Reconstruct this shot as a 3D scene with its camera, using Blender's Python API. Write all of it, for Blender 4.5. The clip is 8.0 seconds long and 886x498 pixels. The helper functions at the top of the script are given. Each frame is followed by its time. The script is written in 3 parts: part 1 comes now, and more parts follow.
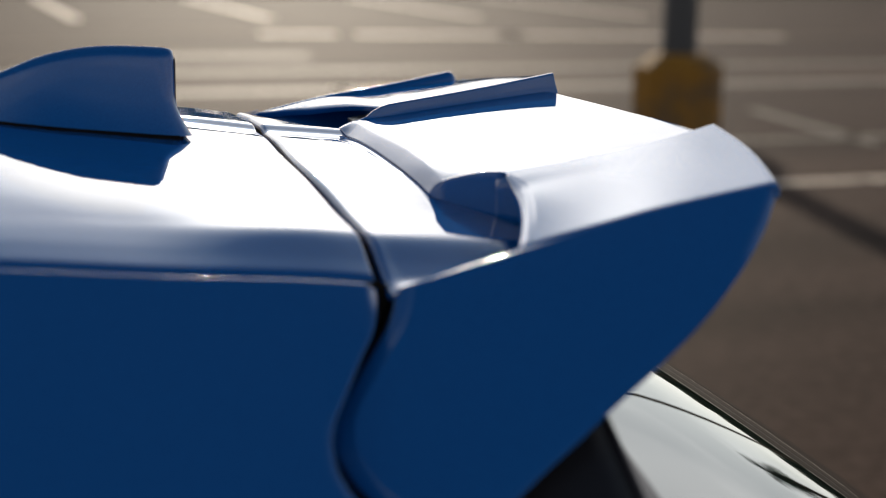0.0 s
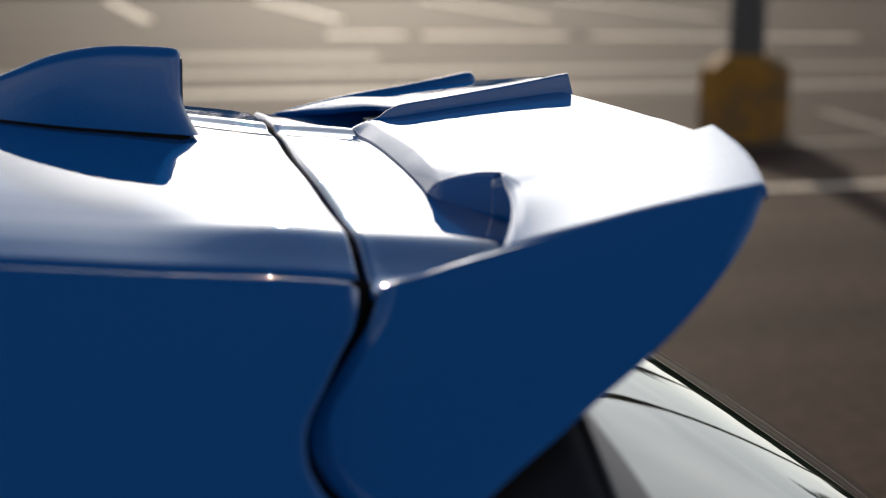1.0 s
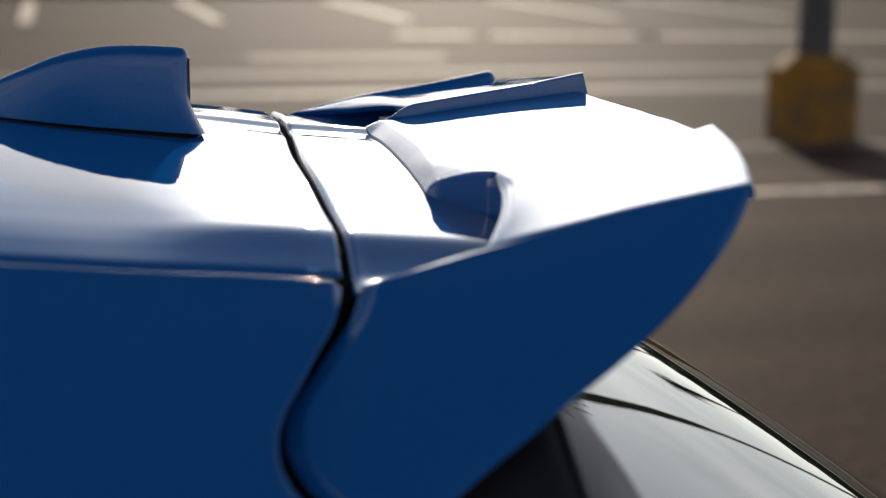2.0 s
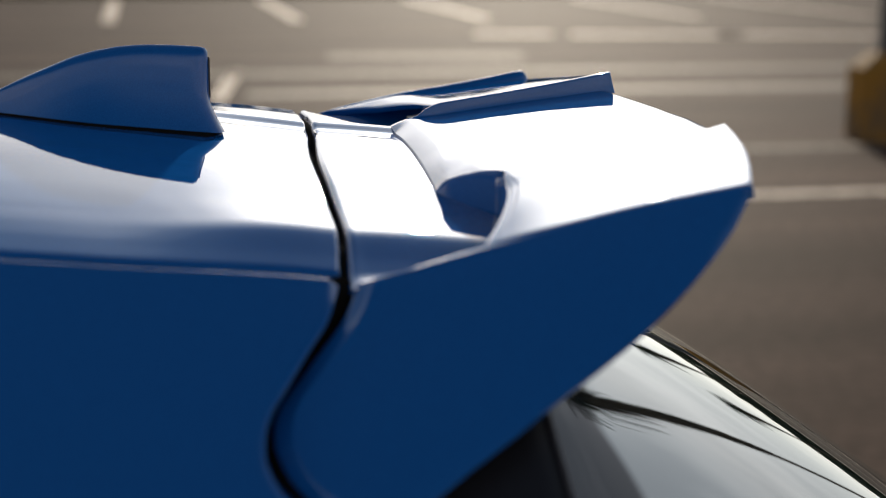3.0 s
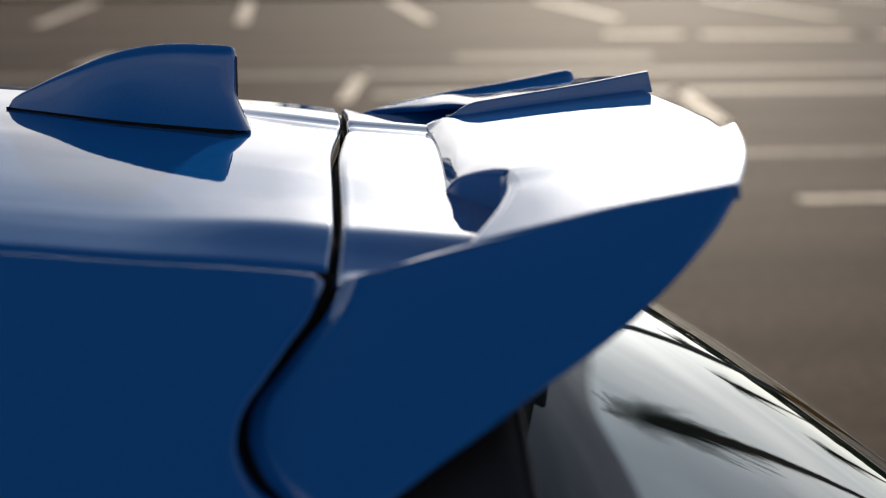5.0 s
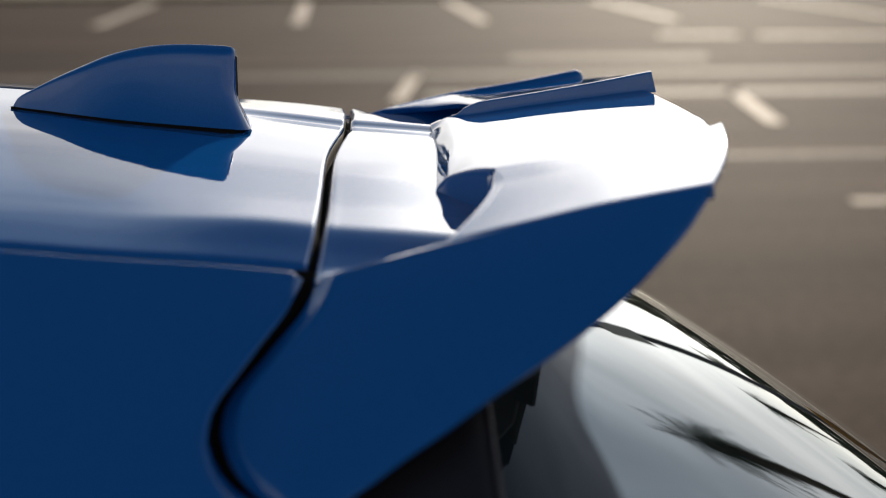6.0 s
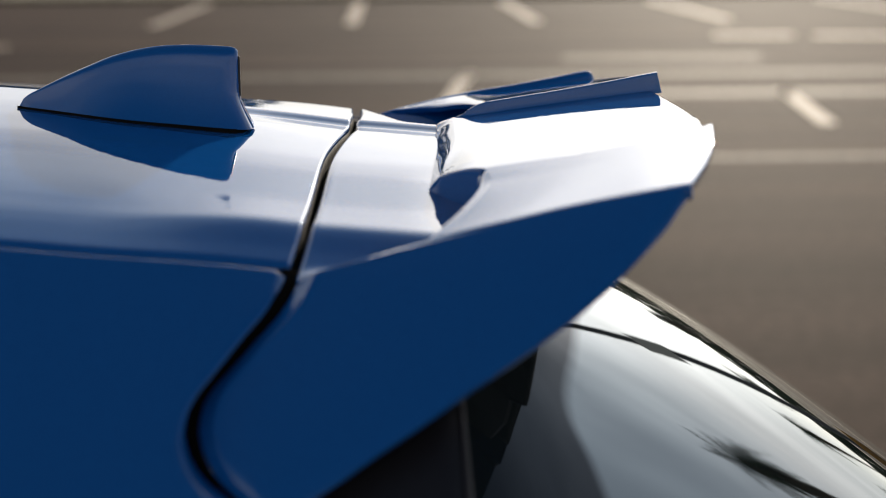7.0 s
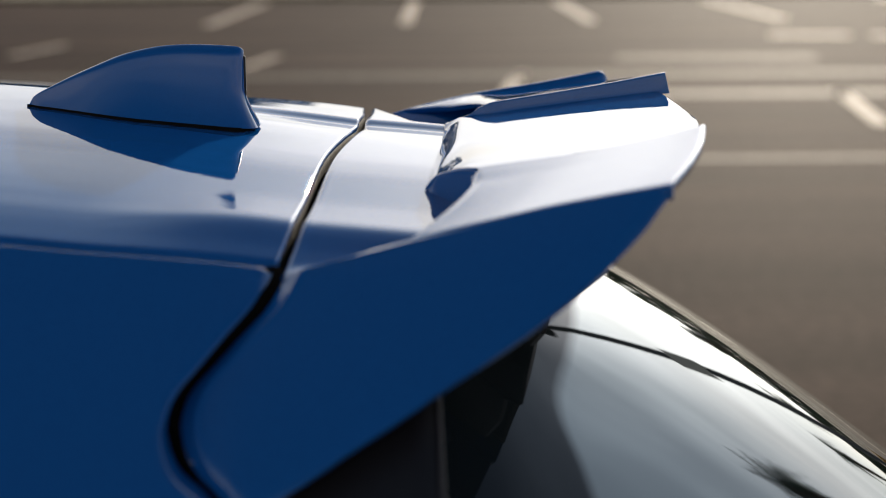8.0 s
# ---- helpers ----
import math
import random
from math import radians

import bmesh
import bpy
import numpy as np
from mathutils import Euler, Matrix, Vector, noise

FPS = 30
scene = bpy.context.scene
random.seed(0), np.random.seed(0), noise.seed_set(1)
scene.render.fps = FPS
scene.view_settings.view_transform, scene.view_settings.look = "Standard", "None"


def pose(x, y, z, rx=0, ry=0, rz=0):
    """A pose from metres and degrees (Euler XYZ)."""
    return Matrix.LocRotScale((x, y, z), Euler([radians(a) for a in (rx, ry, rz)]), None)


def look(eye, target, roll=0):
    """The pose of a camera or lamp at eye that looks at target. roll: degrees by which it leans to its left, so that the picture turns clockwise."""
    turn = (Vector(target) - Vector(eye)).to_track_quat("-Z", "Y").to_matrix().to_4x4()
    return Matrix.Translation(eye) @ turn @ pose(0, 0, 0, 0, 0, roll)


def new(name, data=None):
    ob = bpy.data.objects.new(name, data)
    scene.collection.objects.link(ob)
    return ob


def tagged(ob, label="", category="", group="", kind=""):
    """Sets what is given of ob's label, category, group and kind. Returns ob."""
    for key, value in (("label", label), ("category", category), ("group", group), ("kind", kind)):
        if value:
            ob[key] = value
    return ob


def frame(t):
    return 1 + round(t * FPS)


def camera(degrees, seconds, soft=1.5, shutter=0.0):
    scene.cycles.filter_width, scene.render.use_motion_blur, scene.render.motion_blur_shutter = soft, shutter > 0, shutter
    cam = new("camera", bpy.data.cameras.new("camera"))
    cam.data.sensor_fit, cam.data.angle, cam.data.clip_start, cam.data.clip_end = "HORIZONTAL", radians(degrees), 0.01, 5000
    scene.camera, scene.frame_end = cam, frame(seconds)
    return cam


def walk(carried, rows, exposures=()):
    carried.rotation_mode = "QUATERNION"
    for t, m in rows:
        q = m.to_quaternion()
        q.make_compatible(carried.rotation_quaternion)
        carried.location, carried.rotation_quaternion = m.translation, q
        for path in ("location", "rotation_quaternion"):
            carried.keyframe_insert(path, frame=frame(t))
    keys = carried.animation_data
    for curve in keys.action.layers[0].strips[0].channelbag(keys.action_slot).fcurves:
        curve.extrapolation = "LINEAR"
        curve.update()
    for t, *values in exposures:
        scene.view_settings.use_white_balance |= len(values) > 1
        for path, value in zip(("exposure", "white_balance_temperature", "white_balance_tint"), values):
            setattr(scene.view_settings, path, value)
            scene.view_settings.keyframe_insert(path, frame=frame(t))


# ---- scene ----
cam = camera(32.0, 8.0, soft=0.6)
cam.data.dof.use_dof = True
cam.data.dof.focus_distance = 1.13
cam.data.dof.aperture_fstop = 4.8

PATH = [
    (0.0, -0.1807, -1.0412, 1.6335, -19.3627, -11.5309, -0.8227),
    (0.5, -0.1615, -1.0472, 1.6336, -18.1539, -11.5416, -0.7278),
    (1.0, -0.1390, -1.0562, 1.6336, -16.7409, -11.5322, -0.6335),
    (2.5, -0.0752, -1.0735, 1.6336, -12.6499, -11.5776, -0.2983),
    (3.0, -0.0543, -1.0792, 1.6340, -11.0743, -11.6013, -0.1710),
    (3.5, -0.0365, -1.0871, 1.6342, -9.8079, -11.6004, -0.0704),
    (4.0, -0.0172, -1.0892, 1.6339, -8.3980, -11.5985, 0.0352),
    (4.5, 0.0006, -1.0912, 1.6334, -7.2173, -11.5970, 0.1269),
    (6.0, 0.0611, -1.1061, 1.6334, -3.9632, -11.5523, 0.4181),
    (6.5, 0.0800, -1.1102, 1.6337, -2.9830, -11.5375, 0.4688),
    (7.0, 0.0995, -1.1137, 1.6337, -1.9158, -11.5226, 0.5259),
    (7.5, 0.1179, -1.1188, 1.6336, -0.8956, -11.4973, 0.5547),
    (8.0, 0.1369, -1.1203, 1.6342, 0.1538, -11.5257, 0.5771),
]
walk(cam, [(t, pose(x, y, z, 90 + pitch, 0, yaw) @ pose(0, 0, 0, 0, 0, -roll)) for t, x, y, z, yaw, pitch, roll in PATH],
     exposures=[(0.0, -0.08), (8.0, -0.08)])

# ---- sky, sun ----
SUN_AZ, SUN_EL = radians(13.4), radians(17.5)
world = bpy.data.worlds.new("sky")
scene.world = world
world.use_nodes = True
wt = world.node_tree
sky = wt.nodes.new("ShaderNodeTexSky")
sky.sky_type, sky.sun_disc = "NISHITA", False
sky.sun_elevation, sky.sun_rotation = SUN_EL, SUN_AZ
sky.air_density, sky.dust_density = 1.0, 0.5
background = wt.nodes["Background"]
# low haze with streaks of cloud, thinning out towards the zenith
sky_pos = wt.nodes.new("ShaderNodeTexCoord")
stretch = wt.nodes.new("ShaderNodeMapping")
stretch.inputs["Scale"].default_value = (1.0, 1.0, 4.5)
cloud = wt.nodes.new("ShaderNodeTexNoise")
cloud.inputs["Scale"].default_value, cloud.inputs["Detail"].default_value = 2.4, 7.0
cloud_amount = wt.nodes.new("ShaderNodeMapRange")
for key, value in (("From Min", 0.35), ("From Max", 0.70), ("To Min", 0.68), ("To Max", 1.25)):
    cloud_amount.inputs[key].default_value = value
split = wt.nodes.new("ShaderNodeSeparateXYZ")
height = wt.nodes.new("ShaderNodeMapRange")
height.interpolation_type = "SMOOTHSTEP"
for key, value in (("From Min", 0.20), ("From Max", 0.84), ("To Min", 0.70), ("To Max", 0.0)):
    height.inputs[key].default_value = value
amount = wt.nodes.new("ShaderNodeMath")
amount.operation = "MULTIPLY"
amount.use_clamp = True
haze = wt.nodes.new("ShaderNodeMix")
haze.data_type = "RGBA"
wt.links.new(sky_pos.outputs["Generated"], stretch.inputs["Vector"])
wt.links.new(sky_pos.outputs["Generated"], split.inputs["Vector"])
wt.links.new(split.outputs["Z"], height.inputs["Value"])
wt.links.new(stretch.outputs["Vector"], cloud.inputs["Vector"])
wt.links.new(cloud.outputs["Fac"], cloud_amount.inputs["Value"])
wt.links.new(cloud_amount.outputs["Result"], amount.inputs[0])
wt.links.new(height.outputs["Result"], amount.inputs[1])
wt.links.new(amount.outputs["Value"], haze.inputs["Factor"])
wt.links.new(sky.outputs["Color"], haze.inputs["A"])
# the haze glows round the sun
SUN_DIR = Vector((math.sin(SUN_AZ) * math.cos(SUN_EL), math.cos(SUN_AZ) * math.cos(SUN_EL), math.sin(SUN_EL)))
unit = wt.nodes.new("ShaderNodeVectorMath")
unit.operation = "NORMALIZE"
toward = wt.nodes.new("ShaderNodeVectorMath")
toward.operation = "DOT_PRODUCT"
toward.inputs[1].default_value = SUN_DIR
glow = wt.nodes.new("ShaderNodeMapRange")
glow.interpolation_type = "SMOOTHSTEP"
for key, value in (("From Min", 0.40), ("From Max", 1.0), ("To Min", 0.54), ("To Max", 1.08)):
    glow.inputs[key].default_value = value
bright = wt.nodes.new("ShaderNodeVectorMath")
bright.operation = "SCALE"
cooler = wt.nodes.new("ShaderNodeMapRange")
for key, value in (("From Min", 0.30), ("From Max", 0.62)):
    cooler.inputs[key].default_value = value
shade = wt.nodes.new("ShaderNodeMix")
shade.data_type = "RGBA"
shade.inputs["A"].default_value, shade.inputs["B"].default_value = (40.5, 39.0, 37.2, 1), (33.0, 39.5, 44.0, 1)
wt.links.new(split.outputs["Z"], cooler.inputs["Value"])
wt.links.new(cooler.outputs["Result"], shade.inputs["Factor"])
wt.links.new(shade.outputs["Result"], bright.inputs[0])
wt.links.new(sky_pos.outputs["Generated"], unit.inputs[0])
wt.links.new(unit.outputs["Vector"], toward.inputs[0])
wt.links.new(toward.outputs["Value"], glow.inputs["Value"])
wt.links.new(glow.outputs["Result"], bright.inputs["Scale"])
wt.links.new(bright.outputs["Vector"], haze.inputs["B"])
last = haze.outputs["Result"]
for inner, colour in ((0.920, (19.0, 18.6, 18.1)), (0.984, (62.0, 60.0, 57.0))):       # a broad and a narrow aureole
    aureole = wt.nodes.new("ShaderNodeMapRange")
    aureole.interpolation_type = "SMOOTHSTEP"
    aureole.inputs["From Min"].default_value = inner
    ring = wt.nodes.new("ShaderNodeVectorMath")
    ring.operation = "SCALE"
    ring.inputs[0].default_value = colour
    total = wt.nodes.new("ShaderNodeVectorMath")
    total.operation = "ADD"
    wt.links.new(toward.outputs["Value"], aureole.inputs["Value"])
    wt.links.new(aureole.outputs["Result"], ring.inputs["Scale"])
    wt.links.new(last, total.inputs[0])
    wt.links.new(ring.outputs["Vector"], total.inputs[1])
    last = total.outputs["Vector"]
wt.links.new(last, background.inputs["Color"])
background.inputs["Strength"].default_value = 0.052
lamp = bpy.data.lights.new("sun", "SUN")
lamp.energy, lamp.angle, lamp.color = 5.0, radians(0.6), (1.0, 0.87, 0.70)
sun = new("sun", lamp)
sun.matrix_world = look((0, 0, 30), Vector((0, 0, 30)) - SUN_DIR)


# ---- materials ----
def material(name):
    m = bpy.data.materials.new(name)
    m.use_nodes = True
    nt = m.node_tree
    return m, nt, nt.nodes["Principled BSDF"], nt.links.new


def node(nt, kind, **inputs):
    n = nt.nodes.new(kind)
    for k, v in inputs.items():
        n.inputs[k.replace("_", " ")].default_value = v
    return n


def ramp(nt, fac, stops):
    r = nt.nodes.new("ShaderNodeValToRGB")
    while len(r.color_ramp.elements) < len(stops):
        r.color_ramp.elements.new(0.5)
    for e, (p, c) in zip(r.color_ramp.elements, stops):
        e.position, e.color = p, (*c, 1)
    nt.links.new(fac, r.inputs["Fac"])
    return r


def coords(nt):
    return nt.nodes.new("ShaderNodeNewGeometry").outputs["Position"]


def plain(name, colour, rough, metallic=0.0, var=0.15, scale=40.0, bump=0.0):
    """A painted, moulded or cast surface with a little mottling and fine relief."""
    m, nt, b, link = material(name)
    pos = coords(nt)
    n = node(nt, "ShaderNodeTexNoise", Scale=scale, Detail=6.0)
    link(pos, n.inputs["Vector"])
    lo = [c * (1 - var) for c in colour]
    hi = [min(1, c * (1 + var)) for c in colour]
    r = ramp(nt, n.outputs["Fac"], [(0.3, lo), (0.7, hi)])
    link(r.outputs["Color"], b.inputs["Base Color"])
    b.inputs["Roughness"].default_value, b.inputs["Metallic"].default_value = rough, metallic
    if bump:
        bn = node(nt, "ShaderNodeBump", Strength=bump, Distance=0.002)
        link(n.outputs["Fac"], bn.inputs["Height"])
        link(bn.outputs["Normal"], b.inputs["Normal"])
    return m


def car_paint():
    """Metallic blue base coat under a clear coat, with flake and faint orange peel."""
    m, nt, b, link = material("blue_paint")
    pos = coords(nt)
    flake = node(nt, "ShaderNodeTexVoronoi", Scale=2600.0)
    link(pos, flake.inputs["Vector"])
    r = ramp(nt, flake.outputs["Color"], [(0.2, (0.0037, 0.072, 0.266)), (0.8, (0.0075, 0.101, 0.348))])
    link(r.outputs["Color"], b.inputs["Base Color"])
    peel = node(nt, "ShaderNodeTexNoise", Scale=160.0, Detail=2.0)
    link(pos, peel.inputs["Vector"])
    bn = node(nt, "ShaderNodeBump", Strength=0.02, Distance=0.001)
    link(peel.outputs["Fac"], bn.inputs["Height"])
    link(bn.outputs["Normal"], b.inputs["Coat Normal"])
    b.inputs["Metallic"].default_value = 0.0
    b.inputs["Specular IOR Level"].default_value = 0.0
    b.inputs["Roughness"].default_value = 0.5
    b.inputs["Coat Weight"].default_value = 1.0
    b.inputs["Coat Roughness"].default_value = 0.015
    b.inputs["Coat IOR"].default_value = 1.55
    return m


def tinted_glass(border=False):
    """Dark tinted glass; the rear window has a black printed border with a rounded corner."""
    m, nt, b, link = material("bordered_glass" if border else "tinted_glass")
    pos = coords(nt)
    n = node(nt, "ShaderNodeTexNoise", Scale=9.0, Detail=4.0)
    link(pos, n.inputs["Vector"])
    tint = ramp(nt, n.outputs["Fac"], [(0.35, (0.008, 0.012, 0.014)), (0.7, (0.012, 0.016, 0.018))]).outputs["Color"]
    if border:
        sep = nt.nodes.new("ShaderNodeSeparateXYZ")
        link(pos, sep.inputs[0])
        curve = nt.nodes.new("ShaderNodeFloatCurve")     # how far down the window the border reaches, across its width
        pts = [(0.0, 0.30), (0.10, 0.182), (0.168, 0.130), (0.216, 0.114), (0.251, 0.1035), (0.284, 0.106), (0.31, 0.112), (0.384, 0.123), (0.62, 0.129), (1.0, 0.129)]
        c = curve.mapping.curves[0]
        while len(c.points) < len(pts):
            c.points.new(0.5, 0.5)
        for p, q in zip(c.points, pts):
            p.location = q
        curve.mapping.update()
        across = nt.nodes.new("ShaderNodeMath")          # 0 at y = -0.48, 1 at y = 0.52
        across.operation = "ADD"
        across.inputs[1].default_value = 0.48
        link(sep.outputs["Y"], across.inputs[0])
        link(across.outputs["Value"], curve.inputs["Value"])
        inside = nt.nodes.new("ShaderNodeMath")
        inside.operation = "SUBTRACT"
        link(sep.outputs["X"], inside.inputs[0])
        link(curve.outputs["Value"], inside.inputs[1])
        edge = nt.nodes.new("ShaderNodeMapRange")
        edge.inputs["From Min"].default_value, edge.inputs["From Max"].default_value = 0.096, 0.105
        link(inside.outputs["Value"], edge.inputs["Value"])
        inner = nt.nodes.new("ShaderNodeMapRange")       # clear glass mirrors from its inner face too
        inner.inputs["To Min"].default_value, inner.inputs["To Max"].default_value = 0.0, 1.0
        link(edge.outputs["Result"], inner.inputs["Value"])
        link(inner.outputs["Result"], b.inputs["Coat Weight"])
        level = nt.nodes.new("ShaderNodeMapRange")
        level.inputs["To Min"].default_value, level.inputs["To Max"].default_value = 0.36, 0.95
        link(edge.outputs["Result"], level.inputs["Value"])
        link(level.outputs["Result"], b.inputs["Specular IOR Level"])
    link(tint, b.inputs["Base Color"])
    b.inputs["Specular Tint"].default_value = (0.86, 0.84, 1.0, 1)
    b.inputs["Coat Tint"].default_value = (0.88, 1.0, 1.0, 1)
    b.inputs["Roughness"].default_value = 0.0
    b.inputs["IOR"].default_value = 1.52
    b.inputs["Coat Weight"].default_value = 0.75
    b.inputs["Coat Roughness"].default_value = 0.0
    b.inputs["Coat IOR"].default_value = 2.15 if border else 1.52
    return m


def asphalt():
    m, nt, b, link = material("asphalt")
    pos = coords(nt)
    big = node(nt, "ShaderNodeTexNoise", Scale=0.35, Detail=5.0, Roughness=0.6)
    fine = node(nt, "ShaderNodeTexNoise", Scale=16.0, Detail=9.0, Roughness=0.65)
    streak = node(nt, "ShaderNodeTexNoise", Scale=1.0, Detail=5.0)
    mp = node(nt, "ShaderNodeMapping")
    mp.inputs["Scale"].default_value = (0.05, 0.9, 1.0)
    link(pos, mp.inputs["Vector"])
    for n in (big, fine):
        link(pos, n.inputs["Vector"])
    link(mp.outputs["Vector"], streak.inputs["Vector"])
    a = ramp(nt, big.outputs["Fac"], [(0.3, (0.0405, 0.0261, 0.0210)), (0.75, (0.0684, 0.0447, 0.0362))])
    c = ramp(nt, streak.outputs["Fac"], [(0.35, (0.55,) * 3), (0.72, (1.5,) * 3)])
    d = ramp(nt, fine.outputs["Fac"], [(0.34, (0.35,) * 3), (0.66, (1.6,) * 3)])
    m1 = nt.nodes.new("ShaderNodeMix")
    m1.data_type, m1.blend_type = "RGBA", "MULTIPLY"
    m1.inputs["Factor"].default_value = 1.0
    link(a.outputs["Color"], m1.inputs["A"])
    link(c.outputs["Color"], m1.inputs["B"])
    m2 = nt.nodes.new("ShaderNodeMix")
    m2.data_type, m2.blend_type = "RGBA", "MULTIPLY"
    m2.inputs["Factor"].default_value = 0.8
    link(m1.outputs["Result"], m2.inputs["A"])
    link(d.outputs["Color"], m2.inputs["B"])
    link(m2.outputs["Result"], b.inputs["Base Color"])
    b.inputs["Roughness"].default_value = 0.77
    b.inputs["Specular IOR Level"].default_value = 0.013
    b.inputs["Specular Tint"].default_value = (1.0, 0.90, 0.80, 1)
    bn = node(nt, "ShaderNodeBump", Strength=0.5, Distance=0.004)
    link(fine.outputs["Fac"], bn.inputs["Height"])
    link(bn.outputs["Normal"], b.inputs["Normal"])
    return m


def worn_paint(name, colour, wear=0.45, scale=7.0):
    """Paint worn through to the dark ground below in patches."""
    m, nt, b, link = material(name)
    pos = coords(nt)
    n = node(nt, "ShaderNodeTexNoise", Scale=scale, Detail=8.0, Roughness=0.7)
    link(pos, n.inputs["Vector"])
    r = ramp(nt, n.outputs["Fac"], [(wear - 0.1, (0.08, 0.07, 0.06)), (wear + 0.08, colour)])
    link(r.outputs["Color"], b.inputs["Base Color"])
    b.inputs["Roughness"].default_value = 0.7
    b.inputs["Specular IOR Level"].default_value = 0.06
    return m


PAINT = car_paint()
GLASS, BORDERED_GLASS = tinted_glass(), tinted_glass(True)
RUBBER = plain("black_rubber", (0.010, 0.009, 0.008), 0.85, bump=0.2)
RUBBER.node_tree.nodes["Principled BSDF"].inputs["Specular IOR Level"].default_value = 0.0
SEAL = plain("grey_brown_seal", (0.0045, 0.004, 0.0036), 0.7, var=0.5, scale=90, bump=0.6)
SEAL.node_tree.nodes["Principled BSDF"].inputs["Specular IOR Level"].default_value = 0.06
PLASTIC = plain("black_plastic", (0.011, 0.010, 0.013), 0.42, bump=0.1, scale=300)
# sky sheen on the rear window's edge, put into a plain grey
EDGE_SHEEN = plain("grey_edge_sheen", (0.035, 0.032, 0.040), 0.5)
STEEL = plain("dull_steel", (0.30, 0.29, 0.27), 0.4, metallic=1.0)
ASPHALT = asphalt()
WHITE_LINE = worn_paint("white_road_paint", (0.56, 0.47, 0.39), 0.44)
FADED_LINE = worn_paint("faded_road_paint", (0.16, 0.135, 0.11), 0.50)
YELLOW = worn_paint("yellow_post_paint", (0.25, 0.125, 0.024), 0.46, scale=3.0)
POLE = plain("dark_pole_paint", (0.035, 0.035, 0.04), 0.5, var=0.3)
BARK = plain("palm_bark", (0.10, 0.075, 0.05), 0.9, var=0.4, scale=9, bump=0.6)
LEAF = plain("palm_leaf", (0.035, 0.06, 0.02), 0.5, var=0.35, scale=3)


# ---- mesh helpers ----
def mesh_object(name, verts, faces, mat, smooth=True, parent=None, label=""):
    me = bpy.data.meshes.new(name)
    me.from_pydata([tuple(map(float, v)) for v in verts], [], faces)
    bm = bmesh.new()
    bm.from_mesh(me)
    bmesh.ops.remove_doubles(bm, verts=bm.verts, dist=1e-6)
    bmesh.ops.recalc_face_normals(bm, faces=bm.faces)
    bm.to_mesh(me)
    bm.free()
    me.materials.append(mat)
    for p in me.polygons:
        p.use_smooth = smooth
    ob = new(name, me)
    if parent:
        ob.parent = parent
    if label:
        tagged(ob, label)
    return ob


def part(name, bm, mat, parent, label="", smooth=False):
    me = bpy.data.meshes.new(name)
    bmesh.ops.recalc_face_normals(bm, faces=bm.faces)
    bm.to_mesh(me)
    bm.free()
    me.materials.append(mat)
    for p in me.polygons:
        p.use_smooth = smooth
    ob = new(name, me)
    ob.parent = parent
    if label:
        tagged(ob, label)
    return ob


def grid_faces(n, m, base=0):
    return [(base + i * m + j, base + i * m + j + 1, base + (i + 1) * m + j + 1, base + (i + 1) * m + j)
            for i in range(n - 1) for j in range(m - 1)]


def sheet(name, rows, mat, parent, thick=0.0, bevel=0.0, label="", segments=3):
    """A mesh from rows of points, given thickness to its back and softened edges."""
    n, m = len(rows), len(rows[0])
    ob = mesh_object(name, [p for r in rows for p in r], grid_faces(n, m), mat, True, parent, label)
    if thick:
        s = ob.modifiers.new("thickness", "SOLIDIFY")
        s.thickness, s.offset, s.use_even_offset = thick, -1.0, True
    if bevel:
        b = ob.modifiers.new("edges", "BEVEL")
        b.width, b.segments, b.limit_method, b.angle_limit = bevel, segments, "ANGLE", radians(35)
        b.harden_normals = False
    return ob


def upward(ob):
    """Turn a sheet's faces to look up and out."""
    me = ob.data
    up = sum(p.normal.z * p.area for p in me.polygons)
    if up < 0:
        me.flip_normals()
    return ob


def smooth_interp(q, xs, ys):
    """Monotone cubic through the given stations."""
    xs, ys = np.asarray(xs, float), np.asarray(ys, float)
    h, dl = np.diff(xs), np.diff(ys) / np.diff(xs)
    t = np.zeros(len(xs))
    t[0], t[-1] = dl[0], dl[-1]
    for i in range(1, len(xs) - 1):
        if dl[i - 1] * dl[i] > 0:
            t[i] = 2 * dl[i - 1] * dl[i] / (dl[i - 1] + dl[i])
    q = np.clip(np.asarray(q, float), xs[0], xs[-1])
    i = np.clip(np.searchsorted(xs, q, side="right") - 1, 0, len(h) - 1)
    s = (q - xs[i]) / h[i]
    return ((2 * s**3 - 3 * s**2 + 1) * ys[i] + (s**3 - 2 * s**2 + s) * h[i] * t[i]
            + (3 * s**2 - 2 * s**3) * ys[i + 1] + (s**3 - s**2) * h[i] * t[i + 1])


def step(a, b, v):
    s = min(1.0, max(0.0, (v - a) / (b - a)))
    return s * s * (3 - 2 * s)


# ---- the car: x towards its tail, y across, z up ----
YC = 0.15                                   # the car's middle plane


def lean(y):
    """The far half falls away a little from the near one."""
    return -0.075 * max(0.0, y - 0.11) - 0.03 * max(0.0, y - 0.24)


def side_y(x, z):
    """The flank's slanting upper surface on the near side."""
    return -0.3024 - 0.4715 * max(x, -0.35) * (1 if x > 0 else 0.55) + 1.401 * (z - 1.45)


